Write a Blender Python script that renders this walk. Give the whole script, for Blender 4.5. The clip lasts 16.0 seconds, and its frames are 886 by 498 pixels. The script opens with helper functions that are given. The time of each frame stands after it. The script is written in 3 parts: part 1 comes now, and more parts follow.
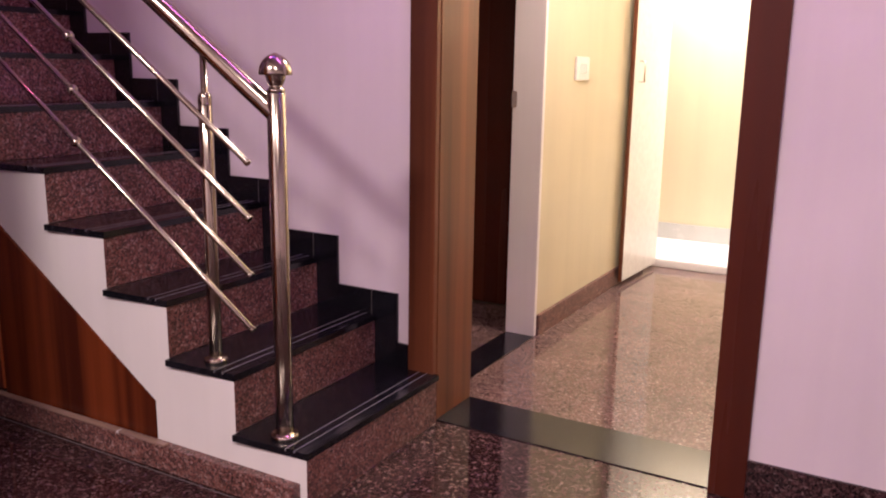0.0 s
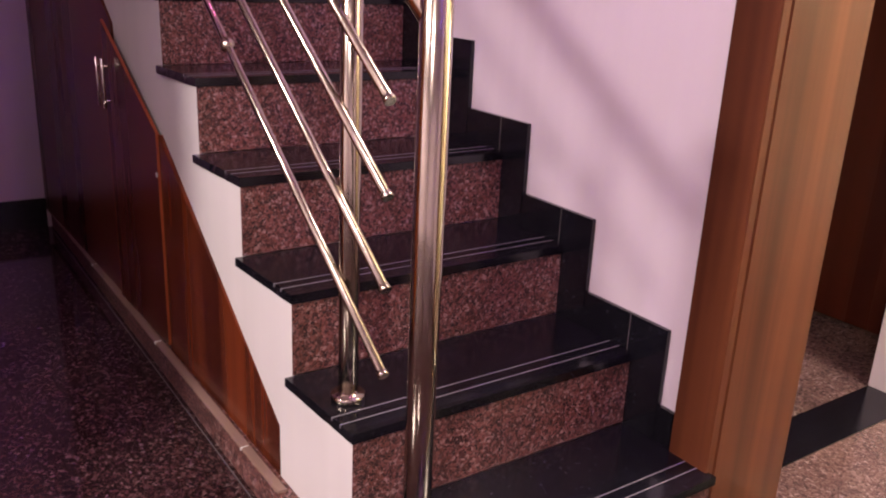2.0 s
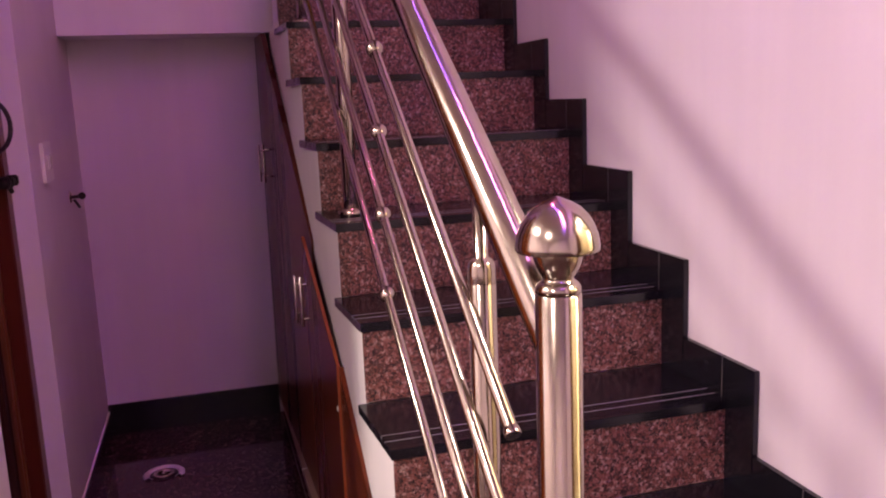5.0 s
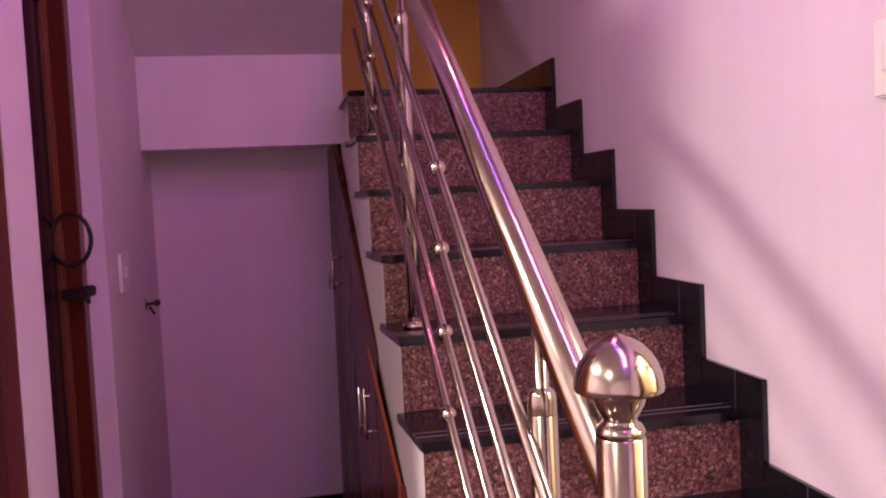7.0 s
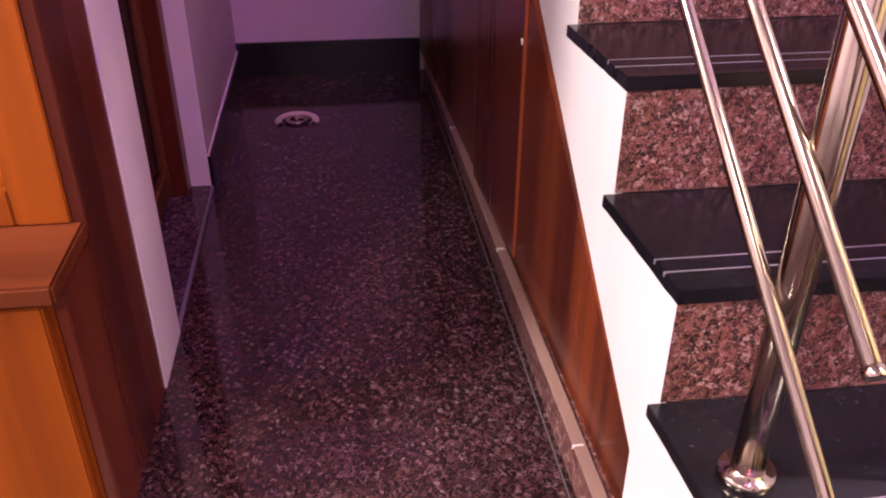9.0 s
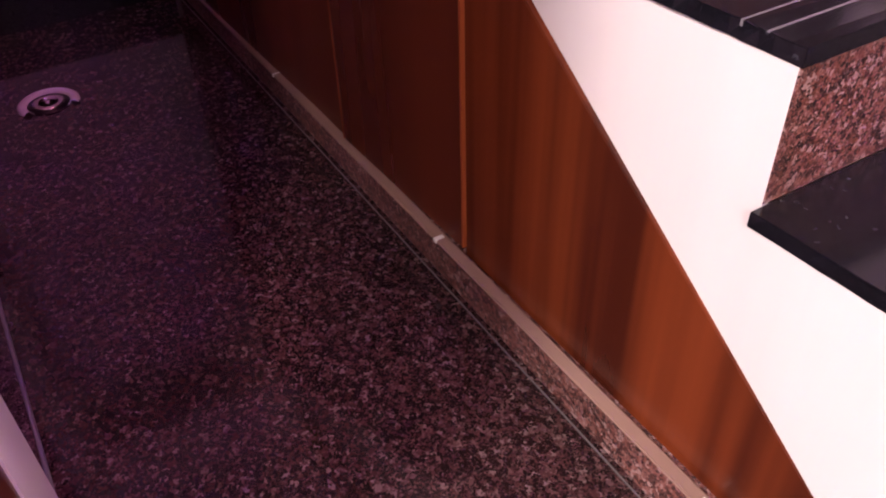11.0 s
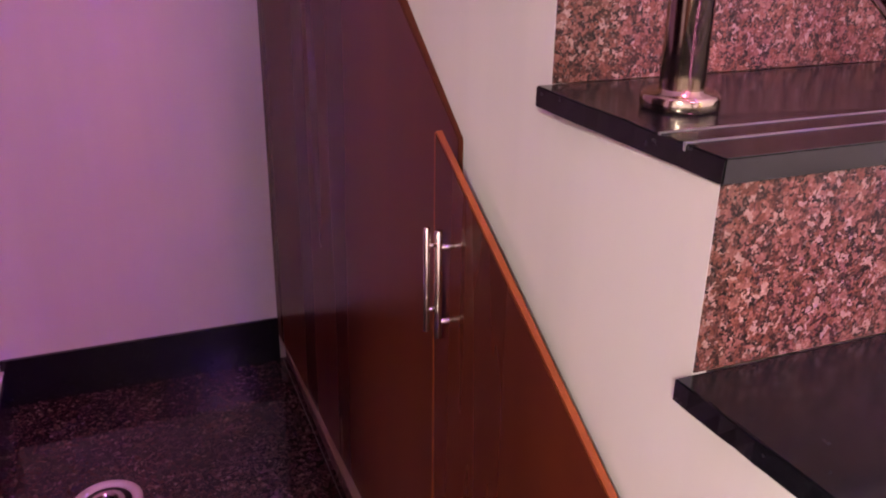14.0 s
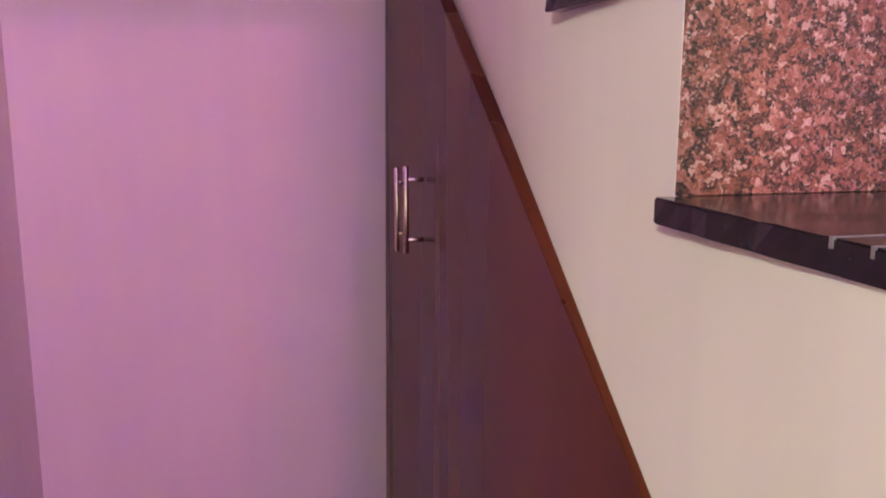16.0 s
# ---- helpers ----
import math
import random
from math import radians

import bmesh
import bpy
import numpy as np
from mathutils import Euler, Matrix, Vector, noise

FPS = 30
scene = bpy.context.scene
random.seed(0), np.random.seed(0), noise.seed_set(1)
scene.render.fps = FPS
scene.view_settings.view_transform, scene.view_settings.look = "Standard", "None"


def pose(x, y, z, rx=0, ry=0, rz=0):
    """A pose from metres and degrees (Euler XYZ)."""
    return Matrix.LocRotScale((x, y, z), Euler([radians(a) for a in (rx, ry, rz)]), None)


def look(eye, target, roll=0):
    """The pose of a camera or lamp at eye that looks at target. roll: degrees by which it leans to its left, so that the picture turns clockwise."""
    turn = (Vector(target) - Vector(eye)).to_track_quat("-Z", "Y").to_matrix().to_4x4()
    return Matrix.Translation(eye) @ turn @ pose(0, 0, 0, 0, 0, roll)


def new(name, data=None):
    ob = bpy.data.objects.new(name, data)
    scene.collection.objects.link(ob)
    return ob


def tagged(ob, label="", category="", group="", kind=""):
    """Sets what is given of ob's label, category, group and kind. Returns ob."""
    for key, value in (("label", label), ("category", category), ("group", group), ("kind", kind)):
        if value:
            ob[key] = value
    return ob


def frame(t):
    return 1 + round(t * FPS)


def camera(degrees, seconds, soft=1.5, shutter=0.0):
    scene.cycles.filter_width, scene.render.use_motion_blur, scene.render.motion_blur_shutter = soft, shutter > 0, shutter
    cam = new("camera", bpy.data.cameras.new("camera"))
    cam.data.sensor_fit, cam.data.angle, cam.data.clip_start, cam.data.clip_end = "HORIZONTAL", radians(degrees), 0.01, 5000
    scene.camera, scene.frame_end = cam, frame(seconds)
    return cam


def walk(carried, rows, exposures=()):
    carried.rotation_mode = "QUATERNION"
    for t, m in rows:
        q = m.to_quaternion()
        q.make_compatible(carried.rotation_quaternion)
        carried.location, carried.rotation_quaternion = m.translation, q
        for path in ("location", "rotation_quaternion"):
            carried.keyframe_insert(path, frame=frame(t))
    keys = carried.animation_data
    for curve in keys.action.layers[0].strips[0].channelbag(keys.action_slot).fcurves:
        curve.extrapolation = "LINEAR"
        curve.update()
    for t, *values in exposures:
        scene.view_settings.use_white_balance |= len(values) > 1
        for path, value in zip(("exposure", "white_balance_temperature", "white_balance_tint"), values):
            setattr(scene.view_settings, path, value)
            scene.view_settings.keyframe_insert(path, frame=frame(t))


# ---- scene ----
cam = camera(55.7, 16.0, soft=2.0)
PATH = [
    (0, (0.193, -0.041, 1.197), (-0.774, 1.657, 0.773), 0.9),
    (0.5, (0.089, 0.225, 1.171), (-1.061, 1.788, 0.688), 1.5),
    (1, (-0.017, 0.469, 1.143), (-1.309, 1.895, 0.599), 1.2),
    (1.5, (-0.113, 0.745, 1.138), (-1.583, 1.963, 0.54), 1.4),
    (2, (-0.254, 0.972, 1.136), (-1.813, 2.052, 0.501), 2.7),
    (2.5, (-0.384, 1.126, 1.131), (-2.006, 2.098, 0.48), 2.3),
    (3, (-0.425, 1.241, 1.145), (-2.137, 2.012, 0.455), 1.7),
    (3.5, (-0.431, 1.292, 1.171), (-2.18, 1.963, 0.472), 1.4),
    (4, (-0.449, 1.297, 1.215), (-2.242, 1.898, 0.565), -0.1),
    (4.5, (-0.471, 1.298, 1.268), (-2.322, 1.864, 0.768), -1.6),
    (5, (-0.488, 1.308, 1.329), (-2.385, 1.833, 0.973), -2.3),
    (7.3, (-0.522, 1.334, 1.363), (-2.484, 1.706, 1.248), -2.7),
    (7.5, (-0.539, 1.333, 1.294), (-2.497, 1.66, 1.056), -2.2),
    (8, (-0.593, 1.291, 1.18), (-2.513, 1.517, 0.669), -0.9),
    (8.5, (-0.735, 1.263, 1.093), (-2.558, 1.411, 0.284), 1.0),
    (8.7, (-0.784, 1.244, 1.077), (-2.552, 1.386, 0.154), 0.4),
    (11, (-1.49, 0.978, 1.044), (-2.815, 1.74, -0.246), -1.9),
    (11.5, (-1.534, 0.984, 1.069), (-2.847, 1.791, -0.206), -0.8),
    (12, (-1.597, 1.006, 1.096), (-2.97, 1.858, -0.082), -0.1),
    (12.5, (-1.689, 1.081, 1.128), (-3.15, 1.922, 0.051), -0.3),
    (13, (-1.76, 1.135, 1.165), (-3.338, 1.914, 0.216), 0.1),
    (13.5, (-1.837, 1.171, 1.179), (-3.489, 1.891, 0.31), -0.0),
    (14, (-1.958, 1.202, 1.213), (-3.677, 1.871, 0.439), 0.7),
    (14.5, (-2.071, 1.223, 1.243), (-3.869, 1.823, 0.605), 1.0),
    (15, (-2.173, 1.236, 1.275), (-4.033, 1.784, 0.787), 0.6),
    (15.5, (-2.290, 1.270, 1.299), (-4.190, 1.755, 0.900), 0.2),
    (16, (-2.345, 1.283, 1.299), (-4.267, 1.702, 0.938), 0.1),
]
walk(cam, [(t, look(eye, target, roll)) for t, eye, target, roll in PATH], [
    (0, -0.55, 6450, 31), (1.5, -0.1, 6400, 29), (2.5, 0.05, 6450, 24), (3.5, 0.15, 6550, 25), (5, 0.27, 6700, 26), (7.5, 0.5, 6800, 29), (8.5, 0.82, 6350, 28),
    (11, 0.68, 6450, 30), (12, 0.33, 6500, 12), (12.5, 0.4, 6480, 13), (13.5, 1.15, 6550, 13), (14.5, 1.85, 6750, -4), (16, 2.0, 6800, -24)])

# ---- world and large lights ----
world = bpy.data.worlds.new("world")
scene.world = world
world.use_nodes = True
world.node_tree.nodes["Background"].inputs["Color"].default_value = (0.6, 0.5, 0.6, 1)
world.node_tree.nodes["Background"].inputs["Strength"].default_value = 0.05


def area_lamp(name, eye, target, width, depth, power, color):
    data = bpy.data.lights.new(name, "AREA")
    data.shape, data.size, data.size_y, data.energy, data.color = "RECTANGLE", width, depth, power, color
    ob = new(name, data)
    ob.matrix_world = look(eye, target)
    return ob


area_lamp("ceiling_light_room", (-1.30, -1.35, 2.93), (-1.30, -1.2, 0), 0.55, 0.55, 155, (1.0, 0.91, 0.80))
area_lamp("ceiling_light_room_east", (0.75, -0.75, 2.93), (0.7, -0.7, 0), 0.40, 0.40, 100, (1.0, 0.86, 0.76))
area_lamp("cove_strip_stairs", (-0.40, 1.80, 2.94), (-0.40, 1.80, 0), 1.6, 0.05, 14, (1.0, 0.30, 0.66))
area_lamp("cove_strip_landing", (-2.22, 1.80, 2.94), (-2.22, 1.80, 0), 0.16, 0.05, 4.3, (1.0, 0.16, 0.42))
hall_bulb = bpy.data.lights.new("ceiling_light_hall", "POINT")
hall_bulb.energy, hall_bulb.color, hall_bulb.shadow_soft_size = 105, (1.0, 0.93, 0.80), 0.12
new("ceiling_light_hall", hall_bulb).location = (-0.55, 3.15, 2.5)
area_lamp("tube_light_hall", (-0.75, 5.52, 2.40), (-0.75, 5.75, 2.10), 1.1, 0.08, 200, (1.0, 0.96, 0.86))

# ---- materials ----


def material(name, rough=0.5, metal=0.0, spec=0.5):
    m = bpy.data.materials.new(name)
    m.use_nodes = True
    b = m.node_tree.nodes["Principled BSDF"]
    b.inputs["Roughness"].default_value, b.inputs["Metallic"].default_value = rough, metal
    b.inputs["Specular IOR Level"].default_value = spec
    return m, m.node_tree.nodes, m.node_tree.links, b


def coords(n, l, scale=(1, 1, 1)):
    geo = n.new("ShaderNodeNewGeometry")
    mp = n.new("ShaderNodeMapping")
    mp.inputs["Scale"].default_value = scale
    l.new(geo.outputs["Position"], mp.inputs["Vector"])
    return mp.outputs["Vector"]


def noise_tex(n, l, vec, scale, detail=4.0, rough=0.55):
    t = n.new("ShaderNodeTexNoise")
    t.inputs["Scale"].default_value, t.inputs["Detail"].default_value, t.inputs["Roughness"].default_value = scale, detail, rough
    l.new(vec, t.inputs["Vector"])
    return t.outputs["Fac"]


def ramp(n, l, fac, stops, mode="LINEAR"):
    r = n.new("ShaderNodeValToRGB")
    r.color_ramp.interpolation = mode
    while len(r.color_ramp.elements) < len(stops):
        r.color_ramp.elements.new(0.5)
    for e, (p, c) in zip(r.color_ramp.elements, stops):
        e.position, e.color = p, (*c, 1)
    l.new(fac, r.inputs["Fac"])
    return r.outputs["Color"]


def mix(n, l, fac, a, b, mode="MIX"):
    m = n.new("ShaderNodeMix")
    m.data_type, m.blend_type = "RGBA", mode
    for sock, v in ((m.inputs[0], fac), (m.inputs[6], a), (m.inputs[7], b)):
        if isinstance(v, (int, float)):
            sock.default_value = v
        elif isinstance(v, tuple):
            sock.default_value = (*v, 1)
        else:
            l.new(v, sock)
    return m.outputs[2]


def bump(n, l, b, height, strength, distance=0.002):
    k = n.new("ShaderNodeBump")
    k.inputs["Strength"].default_value, k.inputs["Distance"].default_value = strength, distance
    l.new(height, k.inputs["Height"])
    l.new(k.outputs["Normal"], b.inputs["Normal"])


def rough_map(n, l, b, fac, lo, hi):
    r = n.new("ShaderNodeMapRange")
    r.inputs["To Min"].default_value, r.inputs["To Max"].default_value = lo, hi
    l.new(fac, r.inputs["Value"])
    l.new(r.outputs["Result"], b.inputs["Roughness"])


def paint(name, color, rough=0.55, blotch=0.06):
    m, n, l, b = material(name, rough)
    v = coords(n, l)
    big = noise_tex(n, l, v, 1.7, 3)
    fine = noise_tex(n, l, v, 160, 3)
    lo = tuple(c * (1 - blotch) for c in color)
    hi = tuple(min(1, c * (1 + blotch * 0.6)) for c in color)
    base = ramp(n, l, big, ((0.3, lo), (0.7, hi)))
    streaks = noise_tex(n, l, coords(n, l, (9, 9, 0.5)), 1.0, 4)
    base = mix(n, l, 1.0, base, ramp(n, l, streaks, ((0.35, (0.955,) * 3), (0.6, (1.0,) * 3))), "MULTIPLY")
    l.new(base, b.inputs["Base Color"])
    rough_map(n, l, b, noise_tex(n, l, v, 9), rough - 0.08, rough + 0.08)
    bump(n, l, b, fine, 0.12, 0.001)
    return m


def granite(name, stops, grain, rough, spec=0.5, tone=0.25):
    """Speckled stone: crystals of about 1/grain metres, each of one colour, with fine flecks and a slow drift of tone."""
    m, n, l, b = material(name, rough, 0, spec)
    v = coords(n, l)
    warp = n.new("ShaderNodeTexNoise")
    warp.inputs["Scale"].default_value = grain * 0.9
    l.new(v, warp.inputs["Vector"])
    add = n.new("ShaderNodeVectorMath")
    add.operation = "MULTIPLY_ADD"
    add.inputs[1].default_value = (3.4 / grain,) * 3
    l.new(warp.outputs["Color"], add.inputs[0])
    l.new(v, add.inputs[2])
    cells = n.new("ShaderNodeTexVoronoi")
    cells.inputs["Scale"].default_value = grain
    l.new(add.outputs[0], cells.inputs["Vector"])
    split = n.new("ShaderNodeSeparateColor")
    l.new(cells.outputs["Color"], split.inputs[0])
    col = ramp(n, l, split.outputs[0], stops, "CONSTANT")
    small = n.new("ShaderNodeTexVoronoi")
    small.inputs["Scale"].default_value = grain * 2.7
    l.new(v, small.inputs["Vector"])
    s2 = n.new("ShaderNodeSeparateColor")
    l.new(small.outputs["Color"], s2.inputs[0])
    col = mix(n, l, 0.30, col, ramp(n, l, s2.outputs[1], stops, "CONSTANT"))
    drift = ramp(n, l, noise_tex(n, l, v, 5, 4), ((0.3, (1 - tone,) * 3), (0.7, (1 + tone * 0.4,) * 3)))
    l.new(mix(n, l, 1.0, col, drift, "MULTIPLY"), b.inputs["Base Color"])
    rough_map(n, l, b, noise_tex(n, l, v, 14, 4), rough * 0.75, rough * 1.35)
    return m


def wood(name, dark, light, rough, along=2, grain=26, spec=0.5, streak=(0.35, 0.68), fine=0.5):
    """Veneer with the grain along one axis."""
    m, n, l, b = material(name, rough, 0, spec)
    s = [grain, grain, grain]
    s[along] = grain * 0.03
    v = coords(n, l, s)
    a = noise_tex(n, l, v, 0.35, 3, 0.6)
    c = noise_tex(n, l, v, 1.5, 4, 0.6)
    base = ramp(n, l, a, ((streak[0], dark), (streak[1], light)))
    lines = ramp(n, l, c, ((0.3, (0.78,) * 3), (0.65, (1.06,) * 3)))
    l.new(mix(n, l, fine, base, lines, "MULTIPLY"), b.inputs["Base Color"])
    rough_map(n, l, b, a, rough * 0.9, rough * 1.15)
    bump(n, l, b, c, 0.012, 0.0006)
    return m


def metal(name, color, rough):
    m, n, l, b = material(name, rough, 1.0)
    v = coords(n, l)
    l.new(ramp(n, l, noise_tex(n, l, v, 24, 3), ((0.3, tuple(c * 0.9 for c in color)), (0.7, color))), b.inputs["Base Color"])
    rough_map(n, l, b, noise_tex(n, l, v, 60, 4), rough * 0.7, rough * 1.4)
    return m


def plain(name, color, rough, spec=0.5):
    m, n, l, b = material(name, rough, 0, spec)
    v = coords(n, l)
    l.new(ramp(n, l, noise_tex(n, l, v, 30, 3), ((0.3, tuple(c * 0.9 for c in color)), (0.7, color))), b.inputs["Base Color"])
    return m


LILAC = paint("lilac_wall_paint", (0.72, 0.64, 0.685))
WHITE = paint("white_wall_paint", (0.80, 0.77, 0.75), 0.45)
CREAM = paint("cream_wall_paint", (0.63, 0.565, 0.39))
YELLOW = paint("yellow_wall_paint", (0.62, 0.40, 0.03))
CEILING = paint("ceiling_paint", (0.75, 0.68, 0.72))
RED_GRANITE = granite("red_granite", ((0.0, (0.007, 0.005, 0.007)), (0.30, (0.066, 0.024, 0.021)), (0.47, (0.190, 0.066, 0.050)), (0.68, (0.28, 0.125, 0.108)), (0.90, (0.47, 0.32, 0.30))), 185, 0.36, 0.4)
FLOOR_GRANITE = granite("floor_granite", ((0.0, (0.008, 0.005, 0.006)), (0.36, (0.028, 0.012, 0.013)), (0.62, (0.066, 0.028, 0.028)), (0.84, (0.125, 0.068, 0.065)), (0.95, (0.21, 0.145, 0.14))), 145, 0.075)
FLOOR_GRANITE.node_tree.nodes["Principled BSDF"].inputs["Specular IOR Level"].default_value = 0.52
BLACK_GRANITE = granite("black_granite", ((0.0, (0.005, 0.005, 0.0075)), (0.5, (0.0088, 0.0085, 0.0125)), (0.9, (0.0135, 0.013, 0.019)), (0.992, (0.04, 0.04, 0.055))), 300, 0.16)
# the floor granite in paler colours, with the hall's brightness put in
LIT_HALL_GRANITE = granite("lit_hall_granite", ((0.0, (0.06, 0.036, 0.032)), (0.30, (0.125, 0.072, 0.062)), (0.58, (0.18, 0.112, 0.098)), (0.82, (0.25, 0.17, 0.15)), (0.95, (0.36, 0.28, 0.25))), 170, 0.05)
# near-black, painted as the shade in the gap behind the low door
GAP_SHADE = plain("dark_gap_shade", (0.02, 0.011, 0.009), 0.8)
THRESHOLD_GRANITE = granite("threshold_granite", ((0.0, (0.020, 0.014, 0.018)), (0.36, (0.055, 0.030, 0.038)), (0.62, (0.105, 0.060, 0.070)), (0.84, (0.19, 0.12, 0.13)), (0.95, (0.28, 0.20, 0.21))), 145, 0.07)
TRIM_STONE = paint("pale_brown_trim", (0.31, 0.20, 0.155), 0.4, 0.25)
GROOVE = plain("pale_stone_groove", (0.18, 0.17, 0.19), 0.55)
DUSTY_GROUT = plain("dusty_grey_grout", (0.10, 0.085, 0.085), 0.8)
GROUT = plain("dark_grout", (0.05, 0.04, 0.04), 0.8)
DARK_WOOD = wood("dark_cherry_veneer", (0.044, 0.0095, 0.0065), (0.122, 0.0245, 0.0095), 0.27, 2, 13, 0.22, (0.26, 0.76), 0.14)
# the dark cherry again, brightened for lamp light on the fixed panel
LIT_WOOD = wood("lit_cherry_veneer", (0.050, 0.010, 0.0048), (0.165, 0.034, 0.0105), 0.24, 2, 26, 0.24, (0.36, 0.64), 0.3)
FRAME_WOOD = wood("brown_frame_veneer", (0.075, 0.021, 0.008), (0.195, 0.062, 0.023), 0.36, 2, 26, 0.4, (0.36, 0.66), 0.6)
CABINET_WOOD = wood("orange_teak_veneer", (0.17, 0.036, 0.002), (0.31, 0.074, 0.004), 0.45, 2, 26, 0.18)
COUNTER_WOOD = wood("dark_red_counter_veneer", (0.075, 0.017, 0.005), (0.13, 0.032, 0.009), 0.28, 1, 26, 0.3)
EDGE_WOOD = wood("orange_edge_band", (0.25, 0.050, 0.014), (0.36, 0.085, 0.022), 0.4)
STEEL = metal("polished_steel", (0.48, 0.425, 0.345), 0.15)
NICKEL = metal("satin_nickel", (0.70, 0.62, 0.56), 0.22)
IRON = metal("dark_iron", (0.06, 0.05, 0.05), 0.4)
PLASTIC = plain("white_plastic", (0.80, 0.78, 0.74), 0.35)
LAMINATE = plain("white_laminate", (0.76, 0.76, 0.72), 0.25)
MARBLE = paint("white_marble", (0.80, 0.80, 0.77), 0.2)
GREY_MARBLE = paint("grey_marble", (0.48, 0.49, 0.47), 0.25)

# ---- mesh helpers ----


def link_bm(name, bm, mat, parent=None, label=""):
    me = bpy.data.meshes.new(name)
    bmesh.ops.recalc_face_normals(bm, faces=bm.faces)
    bm.to_mesh(me)
    bm.free()
    me.materials.append(mat)
    ob = new(name, me)
    if parent is not None:
        ob.parent = parent
        ob.matrix_parent_inverse = parent.matrix_world.inverted()
    if label:
        ob["label"] = label
    return ob


def part(name, bm, mat, parent, label=""):
    return link_bm(name, bm, mat, parent, label)


def empty(name, at=(0, 0, 0)):
    ob = new(name)
    ob.empty_display_size = 0.1
    ob.location = at
    bpy.context.view_layer.update()
    return ob


def box(x0, x1, y0, y1, z0, z1, bevel=0.0, seg=2):
    bm = bmesh.new()
    bmesh.ops.create_cube(bm, size=1)
    for v in bm.verts:
        v.co = Vector(((x0 + x1) / 2 + v.co.x * (x1 - x0), (y0 + y1) / 2 + v.co.y * (y1 - y0), (z0 + z1) / 2 + v.co.z * (z1 - z0)))
    if bevel:
        bmesh.ops.bevel(bm, geom=list(bm.edges), offset=bevel, segments=seg, affect="EDGES", clamp_overlap=True)
    return bm


def prism(points, lo, hi, axis="y", bevel=0.0):
    """A flat outline given as pairs, pushed out along one axis: (x, z) along y, (x, y) along z, (y, z) along x."""
    bm = bmesh.new()

    def place(p, d):
        if axis == "y":
            return (p[0], d, p[1])
        if axis == "z":
            return (p[0], p[1], d)
        return (d, p[0], p[1])
    a = [bm.verts.new(place(p, lo)) for p in points]
    b = [bm.verts.new(place(p, hi)) for p in points]
    bm.faces.new(a)
    bm.faces.new(list(reversed(b)))
    k = len(points)
    for i in range(k):
        bm.faces.new((a[i], b[i], b[(i + 1) % k], a[(i + 1) % k]))
    if bevel:
        bmesh.ops.bevel(bm, geom=list(bm.edges), offset=bevel, segments=2, affect="EDGES", clamp_overlap=True)
    return bm


def merge(bm, other):
    me = bpy.data.meshes.new("scratch")
    other.to_mesh(me)
    other.free()
    bm.from_mesh(me)
    bpy.data.meshes.remove(me)
    return bm


def lathe(profile, at=(0, 0, 0), seg=28, smooth=True):
    """Profile of (radius, height) pairs turned about the upright axis."""
    bm = bmesh.new()
    rings = []
    for r, z in profile:
        if r < 1e-5:
            rings.append([bm.verts.new((at[0], at[1], at[2] + z))])
        else:
            rings.append([bm.verts.new((at[0] + r * math.cos(2 * math.pi * i / seg), at[1] + r * math.sin(2 * math.pi * i / seg), at[2] + z)) for i in range(seg)])
    for a, b in zip(rings, rings[1:]):
        for i in range(seg):
            j = (i + 1) % seg
            if len(a) == 1 and len(b) > 1:
                bm.faces.new((a[0], b[i], b[j]))
            elif len(b) == 1 and len(a) > 1:
                bm.faces.new((a[i], a[j], b[0]))
            elif len(a) > 1:
                bm.faces.new((a[i], a[j], b[j], b[i]))
    for ring in (rings[0], rings[-1]):
        if len(ring) > 1:
            bm.faces.new(ring)
    for f in bm.faces:
        f.smooth = smooth and len(f.verts) <= 4
    return bm


def tube(p, q, radius, seg=18, cap=0.003):
    """A round bar from p to q with softened ends."""
    p, q = Vector(p), Vector(q)
    n = (q - p).length
    bm = lathe([(radius - cap, 0), (radius, cap), (radius, n - cap), (radius - cap, n)], seg=seg)
    bm.transform(Matrix.Translation(p) @ (q - p).to_track_quat("Z", "Y").to_matrix().to_4x4())
    return bm


def ball(at, radius, squash=1.0, seg=16):
    bm = bmesh.new()
    bmesh.ops.create_uvsphere(bm, u_segments=seg, v_segments=seg // 2 + 2, radius=radius)
    for v in bm.verts:
        v.co = Vector(at) + Vector((v.co.x, v.co.y, v.co.z * squash))
    for f in bm.faces:
        f.smooth = True
    return bm


def structure(name, bm, mat, label, category):
    return tagged(link_bm(name, bm, mat), label, category, kind="structure")


# ---- plan ----
RISE, GO = 0.175, 0.252
NOSE = -0.893            # nosing of step k lies at NOSE - GO * k
NORTH = 2.30            # face of the wall beside the stairs
CEIL = 3.0
SIDE = 1.60            # mean line of the stair's open side
LEFT = 0.83            # face of the passage's other wall
FAR = -4.06             # end wall of the passage
BACK = -4.40            # yellow wall behind the landing
DOOR_L, DOOR_R, DOOR_H = -1.165, -0.237, 2.10


def nose(k):
    return NOSE - GO * k


def side_y(x):
    """Face of the stair's open side."""
    return 1.594 + (x + 1.2) * 0.006


